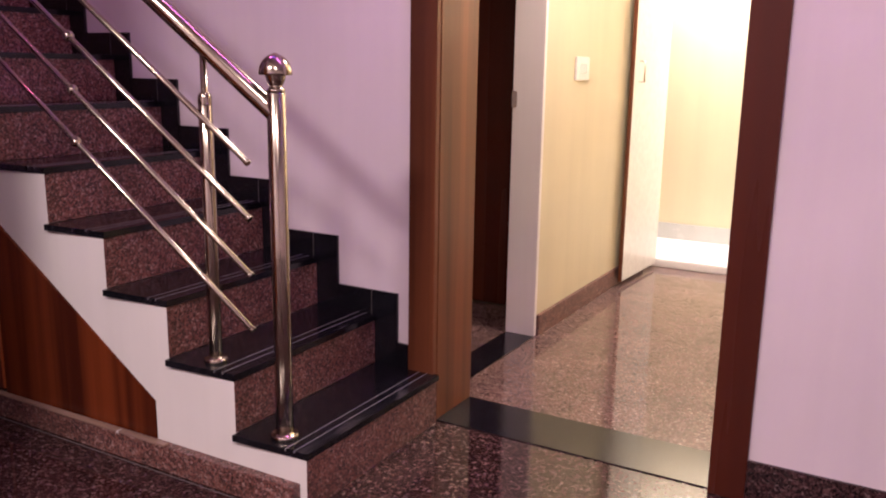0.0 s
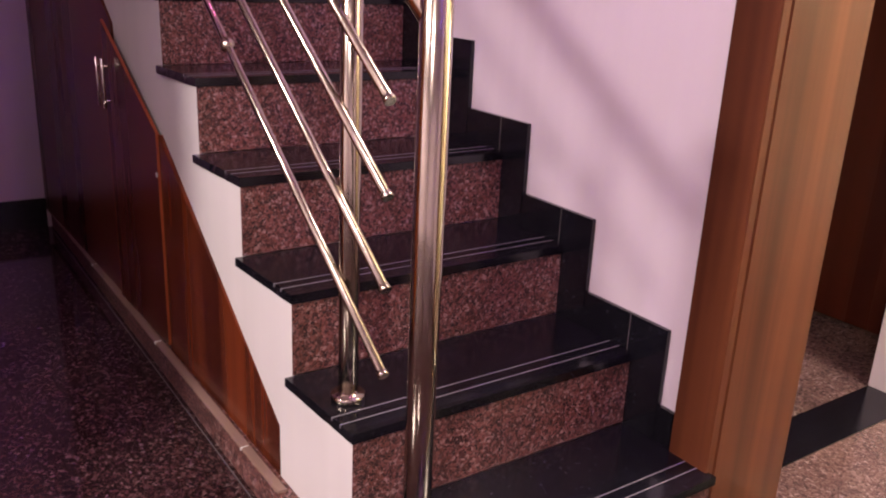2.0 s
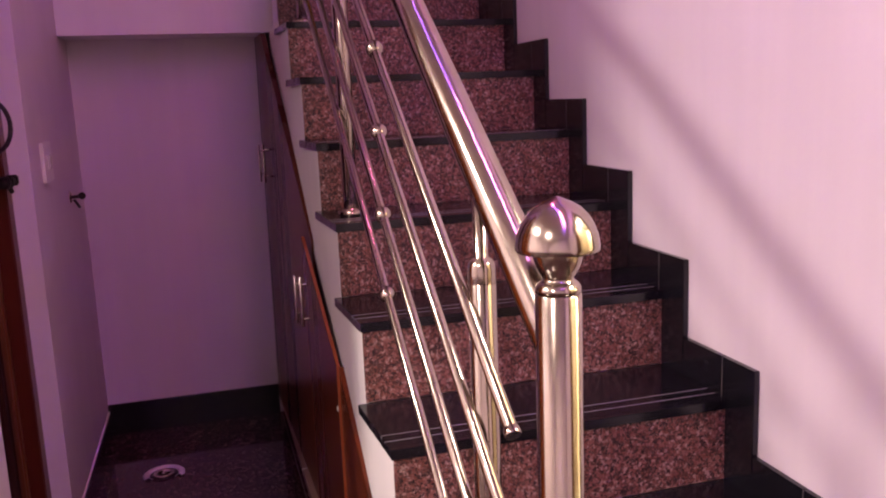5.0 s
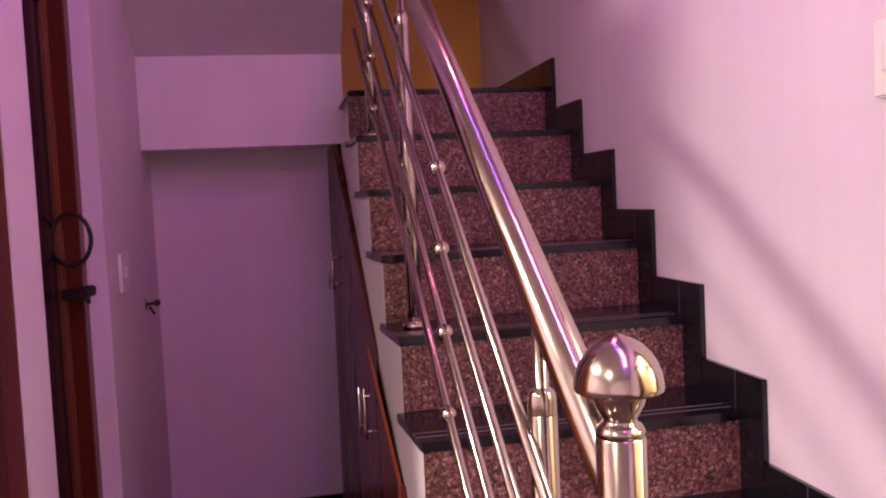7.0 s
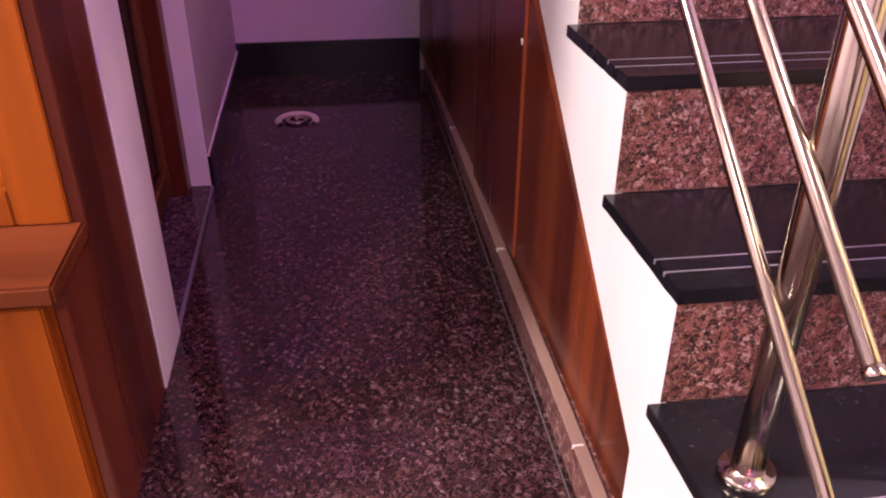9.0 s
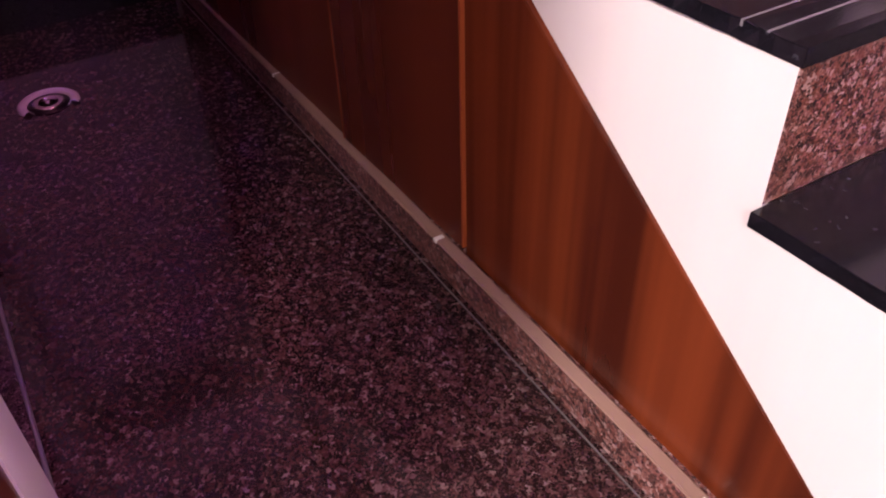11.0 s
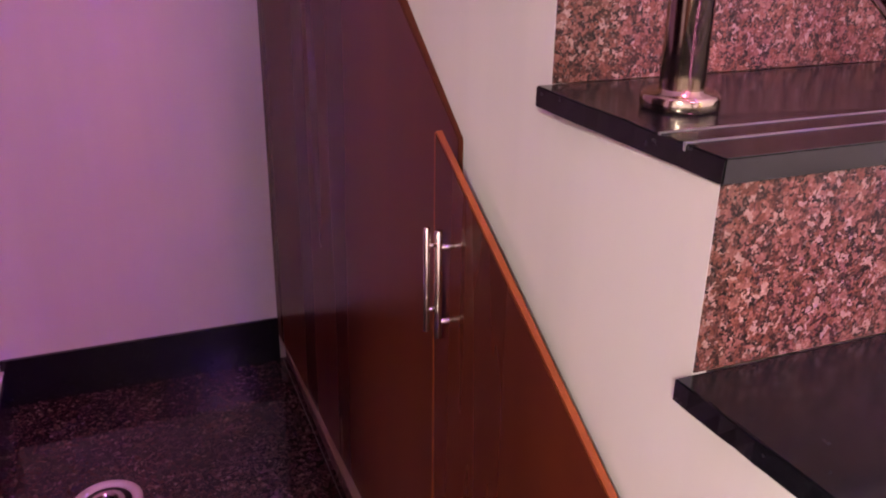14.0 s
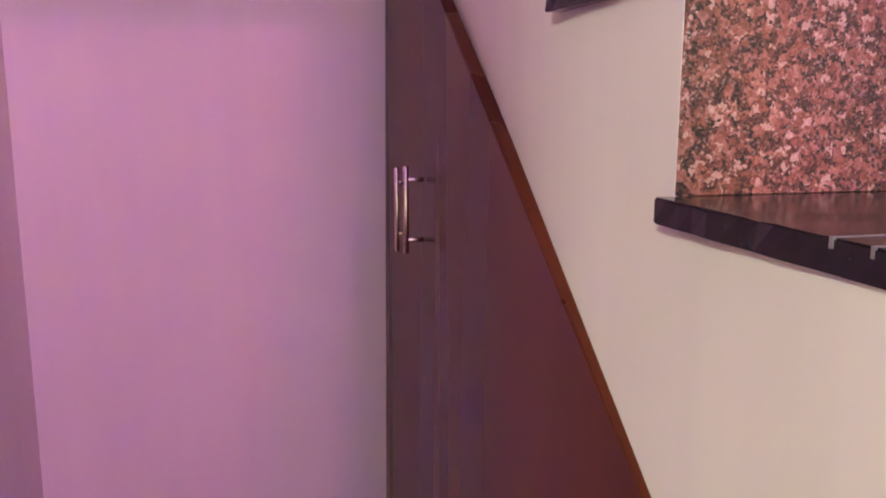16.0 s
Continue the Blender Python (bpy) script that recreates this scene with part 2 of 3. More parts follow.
# ---- large structure ----
floor = structure("floor", box(-4.6, 3.2, -3.2, 6.2, -0.12, -0.012), GROUT, "polished dark maroon speckled granite floor", "floor")
for x0, x1, y0, y1 in ((-4.6, 3.2, -3.2, 2.5545), (-4.6, 3.2, 2.556, 3.6145), (-4.6, 3.2, 3.616, 6.2)):
    part("slab", box(x0, x1, y0, y1, -0.0119, 0.0, 0.0004, 1), FLOOR_GRANITE if y0 < 0 else LIT_HALL_GRANITE, floor, "" if y0 < 0 else "granite slab, paler and pinker to carry the bright hall light")
structure("ceiling", box(-4.6, 3.2, -3.2, 2.55, CEIL, CEIL + 0.12), CEILING, "plain pale painted ceiling", "ceiling")
bm = box(-4.6, -1.262, NORTH, NORTH + 0.25, 0, CEIL)
merge(bm, box(-0.137, 3.2, NORTH, NORTH + 0.25, 0, CEIL))
merge(bm, box(-1.262, -0.137, NORTH, NORTH + 0.25, DOOR_H + 0.1, CEIL))
structure("wall_north", bm, LILAC, "lilac painted wall beside the stairs", "wall")
structure("wall_east", box(3.0, 3.2, -3.2, NORTH, 0, CEIL), LILAC, "lilac painted living room wall", "wall")
structure("wall_south", box(-2.385, 3.0, -3.2, -3.0, 0, CEIL), LILAC, "lilac painted living room wall", "wall")
structure("wall_west", box(-2.385, -2.20, -3.0, LEFT + 0.008, 0, CEIL), LILAC, "lilac painted wall end behind the wooden cabinet", "wall")
bm = box(FAR, -3.08, 0.60, LEFT, 0, CEIL)
merge(bm, box(-3.08, -2.385, 0.60, LEFT, 2.12, CEIL))
structure("wall_passage", bm, LILAC, "lilac painted passage wall with a switch", "wall")
structure("wall_behind_door", box(-3.3, -2.2, 0.40, 0.58, 0, CEIL), LILAC, "lilac painted wall", "wall")
structure("wall_passage_end", box(FAR - 0.2, FAR, 0.60, NORTH, 0, 1.6), LILAC, "lilac painted end wall of the passage", "wall")
structure("wall_landing", box(BACK - 0.15, BACK, 0.60, NORTH, 1.6, CEIL), YELLOW, "bright yellow wall behind the landing", "wall")

# landing, its beam over the passage and the flight above
LAND = RISE * 10
bm = box(BACK, nose(10) - 0.02, SIDE, NORTH, 1.60, LAND - 0.02)
merge(bm, box(BACK, -3.85, LEFT, SIDE, 1.60, 1.95))
structure("landing_slab", bm, WHITE, "white painted landing slab and beam over the passage", "landing")
structure("landing_floor", box(BACK, nose(10), 1.58, NORTH - 0.012, LAND - 0.02, LAND, 0.006), BLACK_GRANITE, "polished black granite landing", "landing")
structure("upper_flight_soffit", prism([(-3.85, 1.95), (-2.30, 3.0), (-2.52, 3.0), (-3.85, 2.12)], LEFT, SIDE), CEILING, "pale painted sloping underside of the upper flight", "stairs")

# ---- staircase ----
stairs = tagged(empty("staircase", (-2.3, 1.95, 0)), "indoor staircase with black granite treads and red granite risers", "stairs", kind="structure")


def stair_outline(set_back):
    pts = [(nose(1) - set_back, 0.0)]
    for k in range(1, 11):
        pts += [(nose(k) - set_back, RISE * k - 0.02), (nose(k + 1) - set_back, RISE * k - 0.02)]
    return pts[:-1] + [(nose(10) - set_back, 1.60), (-3.80, 1.60), (-3.80, 1.52), (-1.80, 0.16), (-1.80, 0.0)]


chip = random.Random(7)
plate = prism(stair_outline(0.0065), 1.594, 1.6)
for v in plate.verts:
    v.co.y = side_y(v.co.x) if v.co.y < 1.597 else 1.6
part("stair_side", plate, WHITE, stairs, "white painted side of the stairs")
part("stair_core", prism(stair_outline(0.035), 1.6002, NORTH - 0.002), WHITE, stairs)
for k in range(1, 11):
    x, z = nose(k), RISE * k
    part("riser", box(x - 0.034, x - 0.0055, side_y(x) + 0.0004, NORTH - 0.012, z - RISE, z - 0.02, 0.001, 1), RED_GRANITE, stairs, "speckled red granite riser")
    if k < 10:
        back = nose(k + 1) - 0.006
        # the treads stand out further at the back than at the nosing
        rear = side_y(back) - 0.017
        bm = prism([(back, rear), (x, side_y(x) - 0.0035), (x, NORTH - 0.004), (back, NORTH - 0.004)], z - 0.02, z, "z")
        long_edges = [e for e in bm.edges if abs(e.verts[0].co.x - e.verts[1].co.x) > 0.1 and e.verts[0].co.y < 1.7]
        bmesh.ops.subdivide_edges(bm, edges=long_edges, cuts=14)
        for v in bm.verts:
            if v.co.y < 1.7:
                v.co.y += chip.uniform(-0.0005, 0.0006) + (0.0018 if chip.random() < 0.12 and v.co.z > z - 0.01 else 0)
                v.co.z += chip.uniform(-0.0006, 0.0004) if v.co.z > z - 0.01 else chip.uniform(-0.0001, 0.0004)
        bmesh.ops.bevel(bm, geom=[e for e in bm.edges if abs(e.calc_face_angle(0)) > 0.8], offset=0.0012, segments=2, affect="EDGES", clamp_overlap=True)
        tread = part("tread", bm, BLACK_GRANITE, stairs, "polished black granite tread")
        for d in (0.043, 0.073):
            part("groove", box(x - d - 0.0014, x - d + 0.0014, side_y(x) - 0.004 - d * 0.05, NORTH - 0.013, z - 0.006, z + 0.0005), GROOVE, tread)
# stepped skirting
UP = 0.086
skirt = tagged(empty("stair_skirting", (-2.3, NORTH, 0)), "stepped black granite skirting along the stairs", "skirting", kind="structure")
for k in range(1, 11):
    mid = nose(k) - 0.02
    top = RISE * k + UP
    x0 = nose(k + 1) + UP if k < 10 else BACK
    if k > 1:
        part("skirting_tile", box(mid + 0.001, nose(k) + UP, NORTH - 0.014, NORTH - 0.001, RISE * (k - 1), top, 0.0015), BLACK_GRANITE, skirt)
    if 1 < k < 10:
        part("joint", box(mid - 0.0004, mid + 0.0014, NORTH - 0.0136, NORTH - 0.001, RISE * k, top - 0.001), DUSTY_GROUT, skirt)
    part("skirting_tile", box(x0 + 0.001, min(mid, -1.266), NORTH - 0.014, NORTH - 0.001, RISE * k, top, 0.0015), BLACK_GRANITE, skirt)

# ---- doorway in the north wall ----
frame_l = tagged(empty("door_frame", (DOOR_L, NORTH, 0)), "brown wood-veneer door lining in the wall", "door frame", kind="structure")
part("architrave", box(-1.264, DOOR_L, NORTH - 0.015, NORTH + 0.01, 0, DOOR_H + 0.1, 0.002), FRAME_WOOD, frame_l)
part("jamb", box(-1.262, DOOR_L + 0.002, NORTH + 0.0105, NORTH + 0.262, 0, DOOR_H, 0.002), FRAME_WOOD, frame_l)
# right architrave: its shade is put in by using the darker veneer
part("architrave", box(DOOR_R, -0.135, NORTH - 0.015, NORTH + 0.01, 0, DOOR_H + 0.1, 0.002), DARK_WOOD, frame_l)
part("jamb", box(DOOR_R - 0.002, -0.137, NORTH + 0.0105, NORTH + 0.262, 0, DOOR_H, 0.002), FRAME_WOOD, frame_l)
part("architrave", box(DOOR_L, DOOR_R, NORTH - 0.015, NORTH + 0.01, DOOR_H, DOOR_H + 0.1, 0.002), FRAME_WOOD, frame_l)
part("jamb", box(DOOR_L, DOOR_R, NORTH + 0.0105, NORTH + 0.262, DOOR_H, DOOR_H + 0.1, 0.002), FRAME_WOOD, frame_l)
structure("threshold", box(DOOR_L + 0.002, DOOR_R - 0.002, 2.31, 2.555, 0.0, 0.004, 0.001, 1), BLACK_GRANITE, "polished black granite door threshold", "threshold")
structure("baseboard_north", box(-0.134, 3.0, NORTH - 0.014, NORTH, 0, 0.125, 0.002), FLOOR_GRANITE, "speckled granite skirting", "skirting")

# ---- hall behind the doorway ----
HL = -1.25
structure("ceiling_hall", box(-4.6, 3.2, 2.55, 6.2, 2.8, 2.92), CEILING, "plain pale hall ceiling", "ceiling")
bm = box(HL - 0.14, HL, 2.55, 2.70, 0, 2.8)
merge(bm, box(HL - 0.14, HL, 3.36, 4.99, 0, 2.8))
merge(bm, box(HL - 0.14, HL, 2.70, 3.36, 2.08, 2.8))
structure("wall_hall_left", bm, CREAM, "cream painted hall wall", "wall")
structure("wall_hall_right", box(-0.05, 0.1, 2.55, 5.75, 0, 2.8), CREAM, "cream painted hall wall", "wall")
structure("wall_hall_end", box(-2.6, -0.05, 5.75, 5.9, 0, 2.8), CREAM, "cream painted end wall of the hall", "wall")
structure("wall_side_room", box(-3.4, -3.25, 2.55, 5.75, 0, 2.8), CREAM, "cream painted side room wall", "wall")
structure("wall_side_room_end", box(-3.25, HL - 0.14, 4.6, 4.7, 0, 2.8), CREAM, "cream painted side room wall", "wall")
structure("baseboard_hall", box(HL - 0.02, HL + 0.014, 3.361, 4.99, 0, 0.10, 0.002), RED_GRANITE, "speckled granite skirting in the hall", "skirting")
structure("threshold_side", box(HL - 0.14, HL, 2.70, 3.36, 0, 0.004), BLACK_GRANITE, "polished black granite side door threshold", "threshold")
structure("plinth_marble", box(-2.4, -0.05, 5.05, 5.75, 0, 0.05, 0.006), MARBLE, "low white marble platform", "platform")
structure("baseboard_marble", box(-2.4, -0.05, 5.735, 5.75, 0.05, 0.16, 0.002), GREY_MARBLE, "grey marble skirting", "skirting")

# ---- woodwork under the stairs ----


def wood_y(x):
    """Front of the woodwork, which turns out a little towards the end wall."""
    return 1.5890 + (x + 1.735) * 0.0206 + min(0, x + 2.9) * 0.0125


def slope(x):
    return 0.212 + (-1.735 - x) * 0.679


def panel(x1, x0, z0, out=0.0, thick=0.02, drop=0.0, top=9.0):
    """A board between x1 and x0 whose upper edge follows the stairs."""
    pts = [(x1, z0), (x1, slope(x1) - drop), (x0, slope(x0) - drop), (x0, z0)]
    if slope(x0) - drop > top:
        pts[2:3] = [(-1.735 - (top + drop - 0.212) / 0.679, top), (x0, top)]
    bm = prism(pts, 0, thick, "y", 0.0015)
    for v in bm.verts:
        lean = 0.012 if v.co.z > min(top, slope(v.co.x) - drop) - 0.01 and x0 < -3 else 0.0
        v.co.y += wood_y(v.co.x) - out + lean
    return bm


cup = tagged(empty("under_stair_cupboard", (-2.8, 1.56, 0)), "dark cherry veneer cupboard under the stairs, one door ajar", "cupboard")
part("fixed_panel", panel(-1.722, -2.445, 0.08), LIT_WOOD, cup, "triangular glossy cherry veneer panel, coloured as lit")
part("tall_door", panel(-2.875, FAR, 0.08, 0, 0.02, 0.044, 1.595), DARK_WOOD, cup)
def ajar(bm):
    """Swing the low door a little out of the front."""
    for v in bm.verts:
        v.co.y += wood_y(v.co.x) - 0.005 - (-2.449 - v.co.x) * 0.022
    return bm


LOW = [(-2.452, 0.095), (-2.452, slope(-2.452) - 0.004), (-2.885, slope(-2.885) - 0.043), (-2.885, 0.095)]
# added board whose dark colour stands in for the gap's shade
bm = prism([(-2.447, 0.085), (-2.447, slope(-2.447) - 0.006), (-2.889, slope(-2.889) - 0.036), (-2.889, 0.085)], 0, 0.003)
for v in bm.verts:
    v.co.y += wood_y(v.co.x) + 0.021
part("inner_panel", bm, GAP_SHADE, cup, "near-black board for the shaded gap behind the open door")
part("low_door", ajar(prism(LOW, 0, 0.010, "y", 0.001)), DARK_WOOD, cup, "cherry veneer door standing slightly ajar")
bm = prism([(nose(1) - 0.03, 0), (nose(1) - 0.03, 0.08), (FAR, 0.08), (FAR, 0)], 0, 0.06, "y", 0.002)
for v in bm.verts:
    v.co.y += 1.558 + (v.co.x + 1.735) * 0.006
structure("plinth", bm, RED_GRANITE, "speckled granite plinth below the cupboard", "plinth")

bm = prism([(-1.66, 0), (-1.66, 0.006), (FAR + 0.015, 0.006), (FAR + 0.015, 0)], 0, 0.024, "y", 0.0025)
for v in bm.verts:
    v.co.z += 0.0802
    v.co.y += 1.5555 + (v.co.x + 1.735) * 0.0125
structure("plinth_trim", bm, TRIM_STONE, "pale brown dusty strip on top of the plinth", "trim")

bm = prism([(nose(1) - 0.03, 0), (nose(1) - 0.03, 0.002), (FAR + 0.015, 0.002), (FAR + 0.015, 0)], 0, 0.0025, "y")
for v in bm.verts:
    v.co.y += 1.546 + (v.co.x + 1.735) * 0.006
structure("grout_line", bm, DUSTY_GROUT, "pale grout line along the foot of the plinth", "grout")
for x, w in ((-2.505, 0.010), (-3.244, 0.005), (-1.86, 0.004)):
    y = 1.5535 + (x + 1.735) * 0.0125
    structure("plinth_joint", box(x - w / 2, x + w / 2, y, y + 0.02, 0.079, 0.0872, 0.001, 1), PLASTIC, "whitish mortar joint in the plinth strip", "joint")

# ---- railing ----
PY, RY = 1.645, 1.622
rail = tagged(empty("stair_railing", (-1.268, PY, RISE)), "polished stainless steel stair railing", "railing")


def flange(x, z, r):
    return lathe([(r + 0.013, 0), (r + 0.0145, 0.002), (r + 0.0145, 0.011), (r + 0.012, 0.014), (r + 0.001, 0.0145), (r + 0.001, 0.017)], (x, PY, z), 32)


newel = part("newel_post", tube((-1.268, PY, RISE), (-1.268, PY, 1.128), 0.0245, 28), STEEL, rail)
part("flange", flange(-1.268, RISE, 0.0245), STEEL, newel)
part("finial", lathe([(0.0245, 0), (0.0238, 0.005), (0.0205, 0.010), (0.0165, 0.0125), (0.0165, 0.015), (0.0205, 0.021), (0.0245, 0.030), (0.0268, 0.040), (0.0272, 0.0425), (0.0422, 0.0425), (0.0436, 0.0440), (0.0433, 0.050), (0.0416, 0.060), (0.0377, 0.0705), (0.0316, 0.080), (0.0240, 0.0875), (0.0158, 0.0925), (0.0080, 0.0955), (0.0030, 0.0980), (0, 0.0985)], (-1.268, PY, 1.128), 40), STEEL, newel, "bell-shaped steel finial")


def hand_z(x):
    return 1.07 + (-1.268 - x) * RISE / GO


for x, k in ((-1.52, 2), (-2.545, 6), (-3.28, 9)):
    z = RISE * k
    post = part("baluster", tube((x, PY, z), (x, PY, z + 0.74), 0.019, 24), STEEL, rail)
    part("flange", flange(x, z, 0.019), STEEL, post)
    part("collar", lathe([(0.0188, 0), (0.0192, 0.002), (0.0190, 0.020), (0.0178, 0.027), (0.0150, 0.032), (0.0110, 0.0345), (0.0095, 0.036), (0.0095, hand_z(x) - z - 0.735)], (x, PY, z + 0.735)), STEEL, post)
part("handrail", tube((-1.268, PY, hand_z(-1.268)), (-3.55, PY, hand_z(-3.55)), 0.025, 28), STEEL, rail)
for i, z in enumerate((0.943, 0.792, 0.636, 0.481)):
    bar = part("rail_bar", tube((-1.352, RY, z), (-3.50, RY, z + (3.50 - 1.352) * RISE / GO), 0.0085, 16), STEEL, rail)
    for x in (-2.04, -3.02):
        part("joint_ball", ball((x, RY, z + (-1.352 - x) * RISE / GO), 0.017), STEEL, bar)
    part("end_cap", tube((-1.349, RY, z - 0.002), (-1.358, RY, z + 0.0042), 0.0104, 18, 0.001), STEEL, bar)
    for x in (-1.52, -2.545, -3.28):
        part("bracket", tube((x, RY, z + (-1.352 - x) * RISE / GO), (x, PY, z + (-1.352 - x) * RISE / GO), 0.005, 10, 0.001), STEEL, bar)


# ---- cupboard fittings ----


def bar_handle(x, z, length, parent, out, lift):
    y = wood_y(x) - out
    rod = part("handle", tube((x, y - 0.034, z - length / 2 + lift), (x, y - 0.034, z + length / 2 - 0.006 + lift), 0.004, 12, 0.0015), NICKEL, parent, "outer rod of the nickel handle")
    for d in (-0.5, 0.5):
        part("stem", tube((x, y - 0.034, z + lift + d * (length - 0.06)), (x, y - 0.019, z + lift + d * (length - 0.06)), 0.003, 10, 0.0008), NICKEL, rod)
    h = part("handle", tube((x, y - 0.019, z - length / 2), (x, y - 0.019, z + length / 2), 0.005, 14, 0.0015), NICKEL, parent, "slim satin nickel bar handle")
    for d in (-0.5, 0.5):
        part("stem", tube((x, y + 0.012, z + d * (length - 0.045)), (x, y - 0.019, z + d * (length - 0.045)), 0.004, 10, 0.001), NICKEL, h)


doors = {o.name: o for o in cup.children}
bar_handle(-2.825, 0.775, 0.145, doors["low_door"], 0.014, 0.012)
bar_handle(-3.70, 1.112, 0.145, doors["tall_door"], 0.004, 0.004)
bm = ajar(prism([LOW[1], (LOW[1][0], LOW[1][1] + 0.0025), (LOW[2][0], LOW[2][1] + 0.0025), LOW[2]], 0.001, 0.009))
part("edge_band", bm, EDGE_WOOD, doors["low_door"], "orange wood edge band")
part("edge_band", ajar(box(-2.4518, -2.4475, 0, 0.010, 0.095, LOW[1][1])), EDGE_WOOD, doors["low_door"], "orange wood edge band")
part("edge_band", ajar(box(-2.8875, -2.8852, 0, 0.010, 0.095, LOW[2][1])), EDGE_WOOD, doors["low_door"], "orange wood edge band")
bm = lathe([(0, 0), (0.007, 0), (0.007, 0.002), (0.003, 0.003), (0, 0.0025)], seg=18)
bm.transform(Matrix.Translation((-2.4535, wood_y(-2.462) - 0.006, 0.585)) @ Matrix.Rotation(radians(90), 4, "X"))
part("keyhole_cover", bm, PLASTIC, doors["low_door"], "small white keyhole cover")

# ---- passage ----
structure("baseboard_passage_end", box(FAR, FAR + 0.014, LEFT, wood_y(FAR), 0, 0.13, 0.002), BLACK_GRANITE, "dark polished granite skirting", "skirting")
structure("baseboard_passage", box(FAR + 0.014, -3.08, LEFT, LEFT + 0.012, 0, 0.10, 0.002), BLACK_GRANITE, "dark polished granite skirting", "skirting")
structure("caulk_line", box(FAR + 0.014, -3.08, LEFT + 0.0002, LEFT + 0.007, 0.1002, 0.1045, 0.001, 1), WHITE, "pale caulk line on top of the skirting", "trim")
structure("threshold_edge", box(-3.079, -2.386, LEFT + 0.0005, LEFT + 0.0065, 0, 0.011, 0.001, 1), GROOVE, "pale worn edge of the door threshold", "trim")
structure("threshold_passage", box(-3.08, -2.385, 0.60, LEFT, 0, 0.012, 0.002), THRESHOLD_GRANITE, "speckled granite door threshold", "threshold")

drain = tagged(empty("floor_drain", (-3.57, 1.06, 0)), "white plastic floor drain with a steel grate", "floor drain")
COLLAR = lathe([(0.052, 0), (0.052, 0.004), (0.058, 0.009), (0.068, 0.009), (0.074, 0.004), (0.074, 0.0)], (-3.57, 1.06, 0.0005), 36)
bmesh.ops.delete(COLLAR, geom=[f for f in COLLAR.faces if len(f.verts) > 4 or f.calc_center_median().x > -3.57 + 0.030], context="FACES")
part("collar", COLLAR, PLASTIC, drain, "white plastic collar, worn away on one side")
part("well", lathe([(0, 0), (0.051, 0), (0.051, 0.002), (0, 0.002)], (-3.57, 1.06, 0.0008), 28), IRON, drain)
part("grate", lathe([(0.022, 0), (0.022, 0.004), (0.026, 0.006), (0.034, 0.006), (0.038, 0.004), (0.038, 0)], (-3.57, 1.06, 0.003), 28), NICKEL, drain)
part("knob", ball((-3.57, 1.06, 0.006), 0.009, 0.6), NICKEL, drain)


def switch_plate(name, m, label, wide=0.09, tall=0.09, keys=2):
    root = tagged(empty(name), label, "light switch")
    part("plate", box(-wide / 2, wide / 2, -0.010, 0, -tall / 2, tall / 2, 0.004), PLASTIC, root)
    for i in range(keys):
        x = (i - (keys - 1) / 2) * 0.028
        part("rocker", box(x - 0.0115, x + 0.0115, -0.0145, -0.0095, -0.022, 0.022, 0.002), LAMINATE, root)
    root.matrix_world = m
    return root


switch_plate("light_switch", pose(-3.32, LEFT, 1.18, 0, 0, 180), "white plastic light switch on the passage wall", 0.145, 0.125, 2)
hook = tagged(empty("wall_hook", (-3.72, LEFT, 1.03)), "small dark metal knob hook on the passage wall", "hook")
bm = lathe([(0, 0), (0.022, 0), (0.022, 0.003), (0.018, 0.006), (0.008, 0.008), (0, 0.008)], seg=20)
bm.transform(Matrix.Translation((-3.72, LEFT, 1.03)) @ Matrix.Rotation(radians(-90), 4, "X"))
part("plate", bm, NICKEL, hook)
part("stem", tube((-3.72, LEFT + 0.006, 1.03), (-3.72, LEFT + 0.036, 1.032), 0.006, 12), IRON, hook)
part("knob", ball((-3.72, LEFT + 0.040, 1.033), 0.013), IRON, hook)
part("peg", tube((-3.72, LEFT + 0.012, 1.022), (-3.72, LEFT + 0.030, 0.990), 0.005, 10), IRON, hook)

# door in the recess
pd = tagged(empty("passage_door", (-2.73, 0.775, 0)), "dark wooden door with a brown frame, iron ring and bolt", "door")
part("door_frame", box(-3.08, -3.02, 0.64, 0.775, 0.012, 2.12, 0.003), DARK_WOOD, pd)
part("door_frame", box(-2.445, -2.385, 0.64, 0.775, 0.012, 2.12, 0.003), DARK_WOOD, pd)
part("door_frame", box(-3.02, -2.445, 0.64, 0.775, 2.06, 2.12, 0.003), DARK_WOOD, pd)
TINTED = plain("dark_tinted_panel", (0.022, 0.012, 0.020), 0.12)
leaf = part("door_leaf", box(-3.018, -2.447, 0.68, 0.715, 0.02, 2.055, 0.002), TINTED, pd, "dark polished wooden leaf")
part("stile", box(-3.018, -2.988, 0.715, 0.735, 0.022, 2.05, 0.006), FRAME_WOOD, leaf)
part("stile", box(-2.48, -2.45, 0.715, 0.735, 0.022, 2.05, 0.006), FRAME_WOOD, leaf)
for z0, z1 in ((0.022, 0.10), (1.95, 2.05)):
    part("door_rail", box(-2.988, -2.48, 0.715, 0.733, z0, z1, 0.006), FRAME_WOOD, leaf)
bm = bmesh.new()
for i in range(28):
    a, b = 2 * math.pi * i / 28, 2 * math.pi * (i + 1) / 28
    merge(bm, tube((-2.978, 0.762 + 0.052 * math.sin(a), 1.30 + 0.072 * math.cos(a)), (-2.978, 0.762 + 0.052 * math.sin(b), 1.30 + 0.072 * math.cos(b)), 0.006, 10, 0.0005))
part("ring_pull", bm, IRON, leaf, "black iron ring pull")
bolt = part("bolt", tube((-3.06, 0.79, 1.15), (-2.93, 0.79, 1.15), 0.009, 12), IRON, leaf, "black iron sliding bolt")
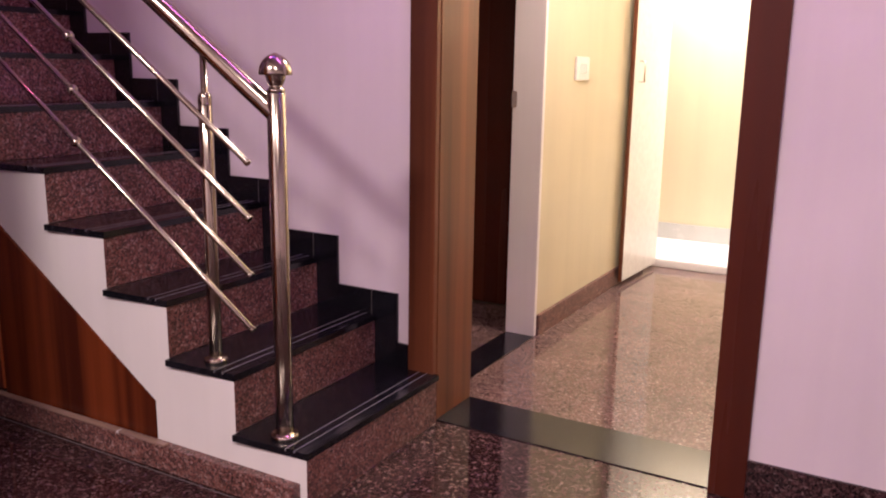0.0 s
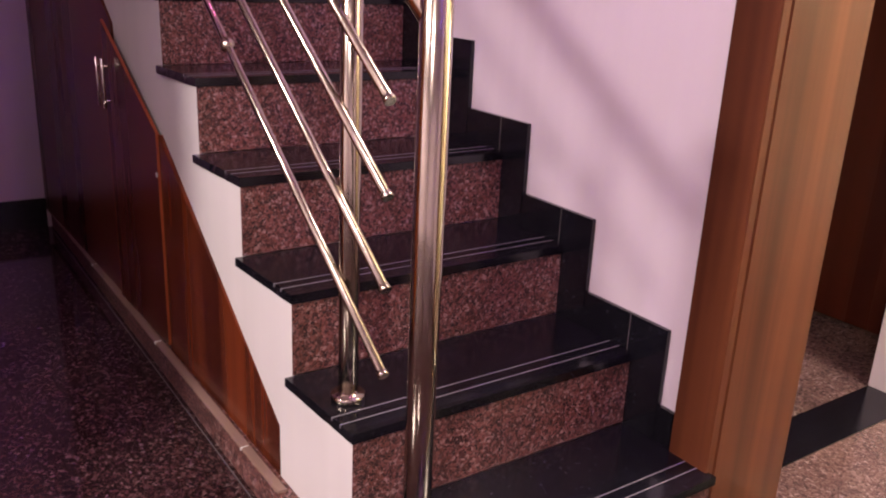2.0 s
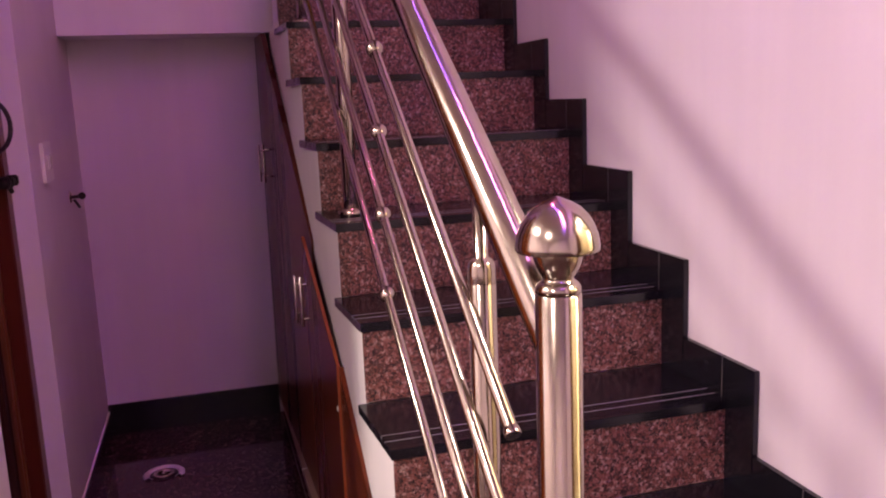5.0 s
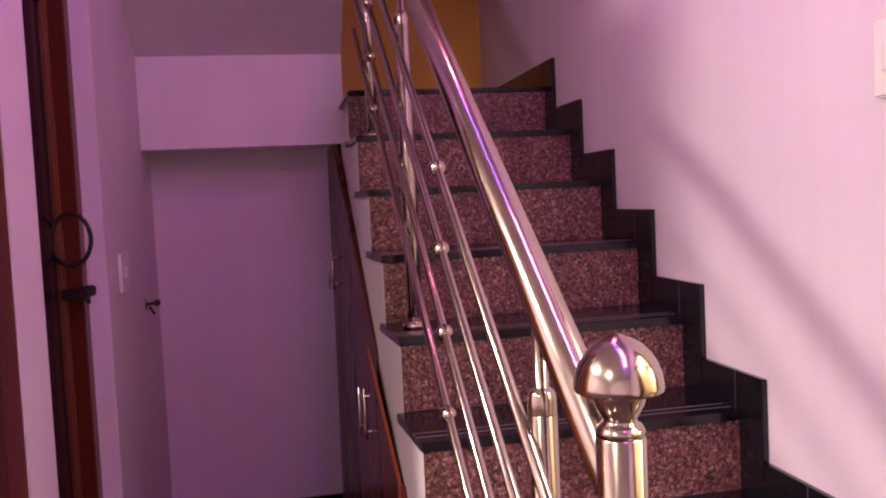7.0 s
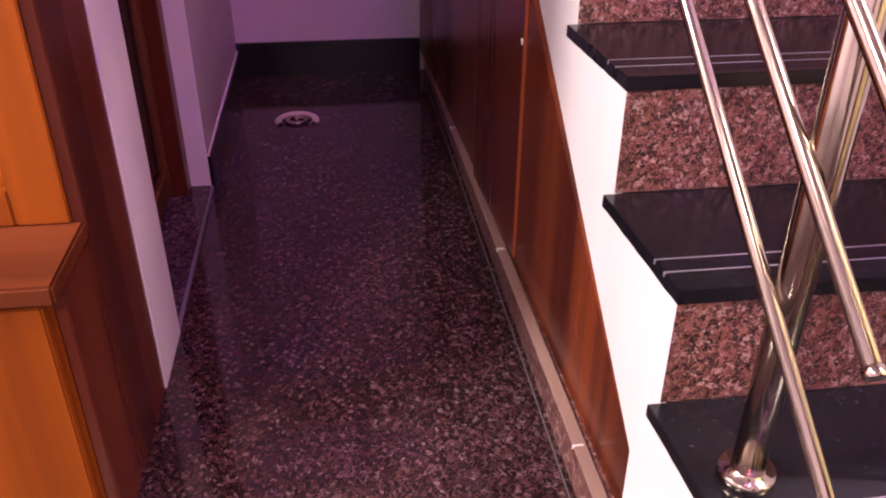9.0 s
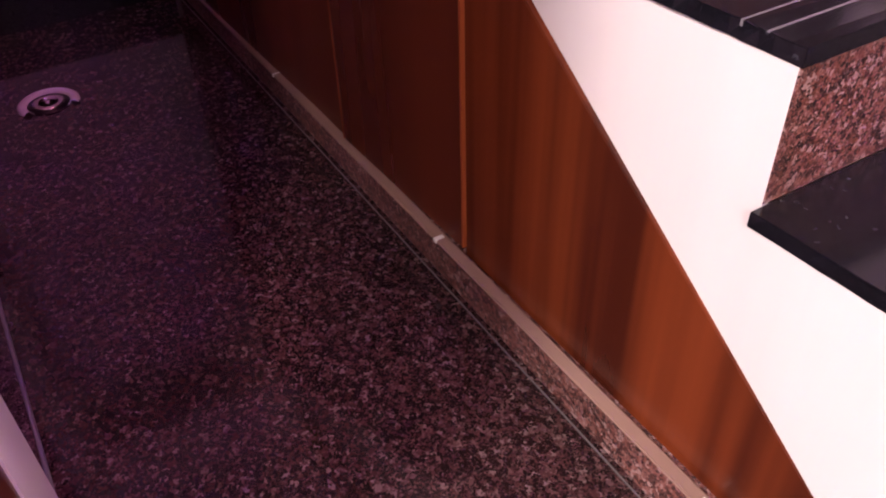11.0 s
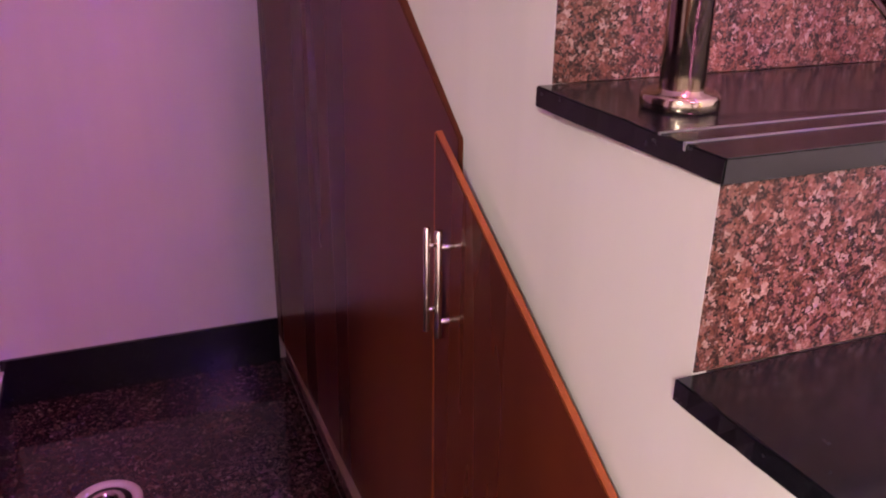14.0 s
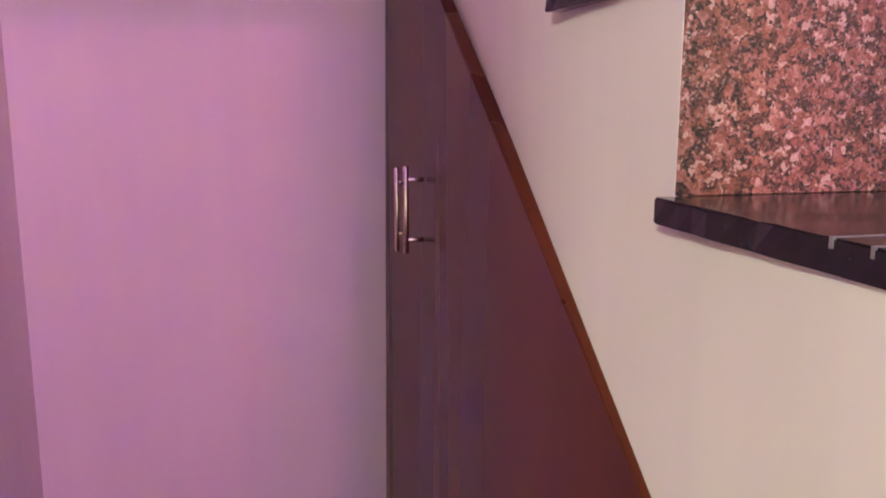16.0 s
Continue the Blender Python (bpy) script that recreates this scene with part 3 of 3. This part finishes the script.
for x in (-3.045, -2.99, -2.945):
    part("bolt_guide", box(x - 0.009, x + 0.009, 0.735, 0.803, 1.135, 1.165, 0.004), IRON, bolt)
part("bolt_knob", tube((-2.97, 0.79, 1.15), (-2.97, 0.80, 1.12), 0.006, 10), IRON, bolt)

# ---- wooden unit in the living room ----
YS = 0.835
unit = tagged(empty("wall_unit", (-2.0, 0.3, 0)), "orange teak veneer wall unit with open niches and a glass shelf", "cabinet")
part("side_panel", box(-2.199, -1.985, YS - 0.02, YS, 0.0, 2.3, 0.002), DARK_WOOD, unit, "dark cherry veneer side panel")
base = part("base_cabinet", box(-2.199, -1.84, -0.9, YS - 0.021, 0.0, 0.455, 0.002), CABINET_WOOD, unit)
part("side_panel", box(-1.984, -1.842, YS - 0.0205, YS - 0.002, 0.0, 0.455, 0.002), DARK_WOOD, base, "dark cherry veneer side panel")
for y0, y1 in ((0.385, YS - 0.028), (-0.05, 0.379), (-0.49, -0.056), (-0.895, -0.496)):
    part("drawer_front", box(-1.84, -1.822, y0, y1, 0.012, 0.448, 0.003), CABINET_WOOD, base)
part("counter", box(-2.199, -1.81, -0.92, YS - 0.004, 0.456, 0.486, 0.004), COUNTER_WOOD, unit)
part("back_panel", box(-2.199, -2.185, -0.9, YS - 0.021, 0.487, 2.3), CABINET_WOOD, unit)
for y0, y1 in ((YS - 0.095, YS - 0.0205), (0.10, 0.16), (-0.9, -0.84)):
    part("stile", box(-2.005, -1.980, y0, y1, 0.487, 2.3, 0.002), CABINET_WOOD, unit)
    part("divider", box(-2.184, -2.006, y1 - 0.04 if y1 > 0.5 else y0 + 0.02, y1 - 0.02 if y1 > 0.5 else y0 + 0.04, 0.545, 2.3), CABINET_WOOD, unit)
for y0, y1 in ((0.161, YS - 0.096), (-0.839, 0.099)):
    part("bottom_rail", box(-2.005, -1.980, y0, y1, 0.487, 0.54, 0.002), CABINET_WOOD, unit)
    part("niche_floor", box(-2.184, -2.0065, y0, y1, 0.52, 0.54), CABINET_WOOD, unit)
    part("top_rail", box(-2.005, -1.980, y0, y1, 2.2, 2.3, 0.002), CABINET_WOOD, unit)
gm, gn, gl, gb = material("clear_glass", 0.02)
gb.inputs["Transmission Weight"].default_value, gb.inputs["IOR"].default_value = 1.0, 1.46
gb.inputs["Base Color"].default_value = (0.86, 0.95, 0.90, 1)
part("glass_shelf", box(-2.18, -2.02, 0.165, YS - 0.065, 0.905, 0.915, 0.001), gm, unit, "clear glass shelf")
part("shelf_pin", tube((-2.04, YS - 0.066, 0.90), (-2.04, YS - 0.085, 0.90), 0.005, 10), NICKEL, unit)

# ---- hall fittings ----
switch_plate("light_switch", pose(HL, 3.78, 1.20, 0, 0, 90), "white plastic light switch on the cream hall wall", 0.17, 0.11, 3)
wd = tagged(empty("white_door"), "white laminate cupboard door standing open", "cupboard door")
lf = part("door_leaf", box(-0.575, 0, -0.02, 0, 0, 2.1, 0.002), LAMINATE, wd)
part("edge_band", box(-0.578, -0.575, -0.021, 0.001, 0, 2.1), FRAME_WOOD, lf)
hd = part("handle", tube((-0.50, -0.05, 1.10), (-0.50, -0.05, 1.22), 0.005, 12), NICKEL, lf, "bent steel handle")
for z in (1.105, 1.215):
    part("stem", tube((-0.50, -0.05, z), (-0.50, -0.018, z), 0.005, 10), NICKEL, hd)
wd.matrix_world = pose(-1.19, 5.02, 0.03, 0, 0, 87)
structure("jamb_side", box(HL - 0.141, HL + 0.002, 3.335, 3.36, 0.004, 2.08, 0.002), WHITE, "white painted side door jamb", "door frame")
bd = tagged(empty("brown_door", (HL - 0.15, 3.36, 0)), "dark brown wooden door standing open in the side room", "door")
part("door_leaf", box(-2.15, HL - 0.15, 3.72, 3.755, 0.01, 2.05, 0.003), DARK_WOOD, bd)
part("latch_plate", box(HL - 0.143, HL - 0.12, 3.328, 3.336, 1.03, 1.10, 0.002), NICKEL, bd)

switch_plate("switch_board", pose(-1.665, NORTH, 1.555, 0, 0, 0), "white plastic switch board on the wall above the stairs", 0.125, 0.125, 3)

# thin coloured light line along the ceiling
lm, ln, ll, lb = material("violet_led", 0.4)
lb.inputs["Base Color"].default_value = (0.5, 0.4, 0.8, 1)
lb.inputs["Emission Color"].default_value, lb.inputs["Emission Strength"].default_value = (0.24, 0.10, 1.0, 1), 60.0
structure("led_strip", box(-2.2, 1.7, 1.686, 1.694, CEIL - 0.012, CEIL - 0.002), lm, "thin violet light strip on the ceiling", "light strip")
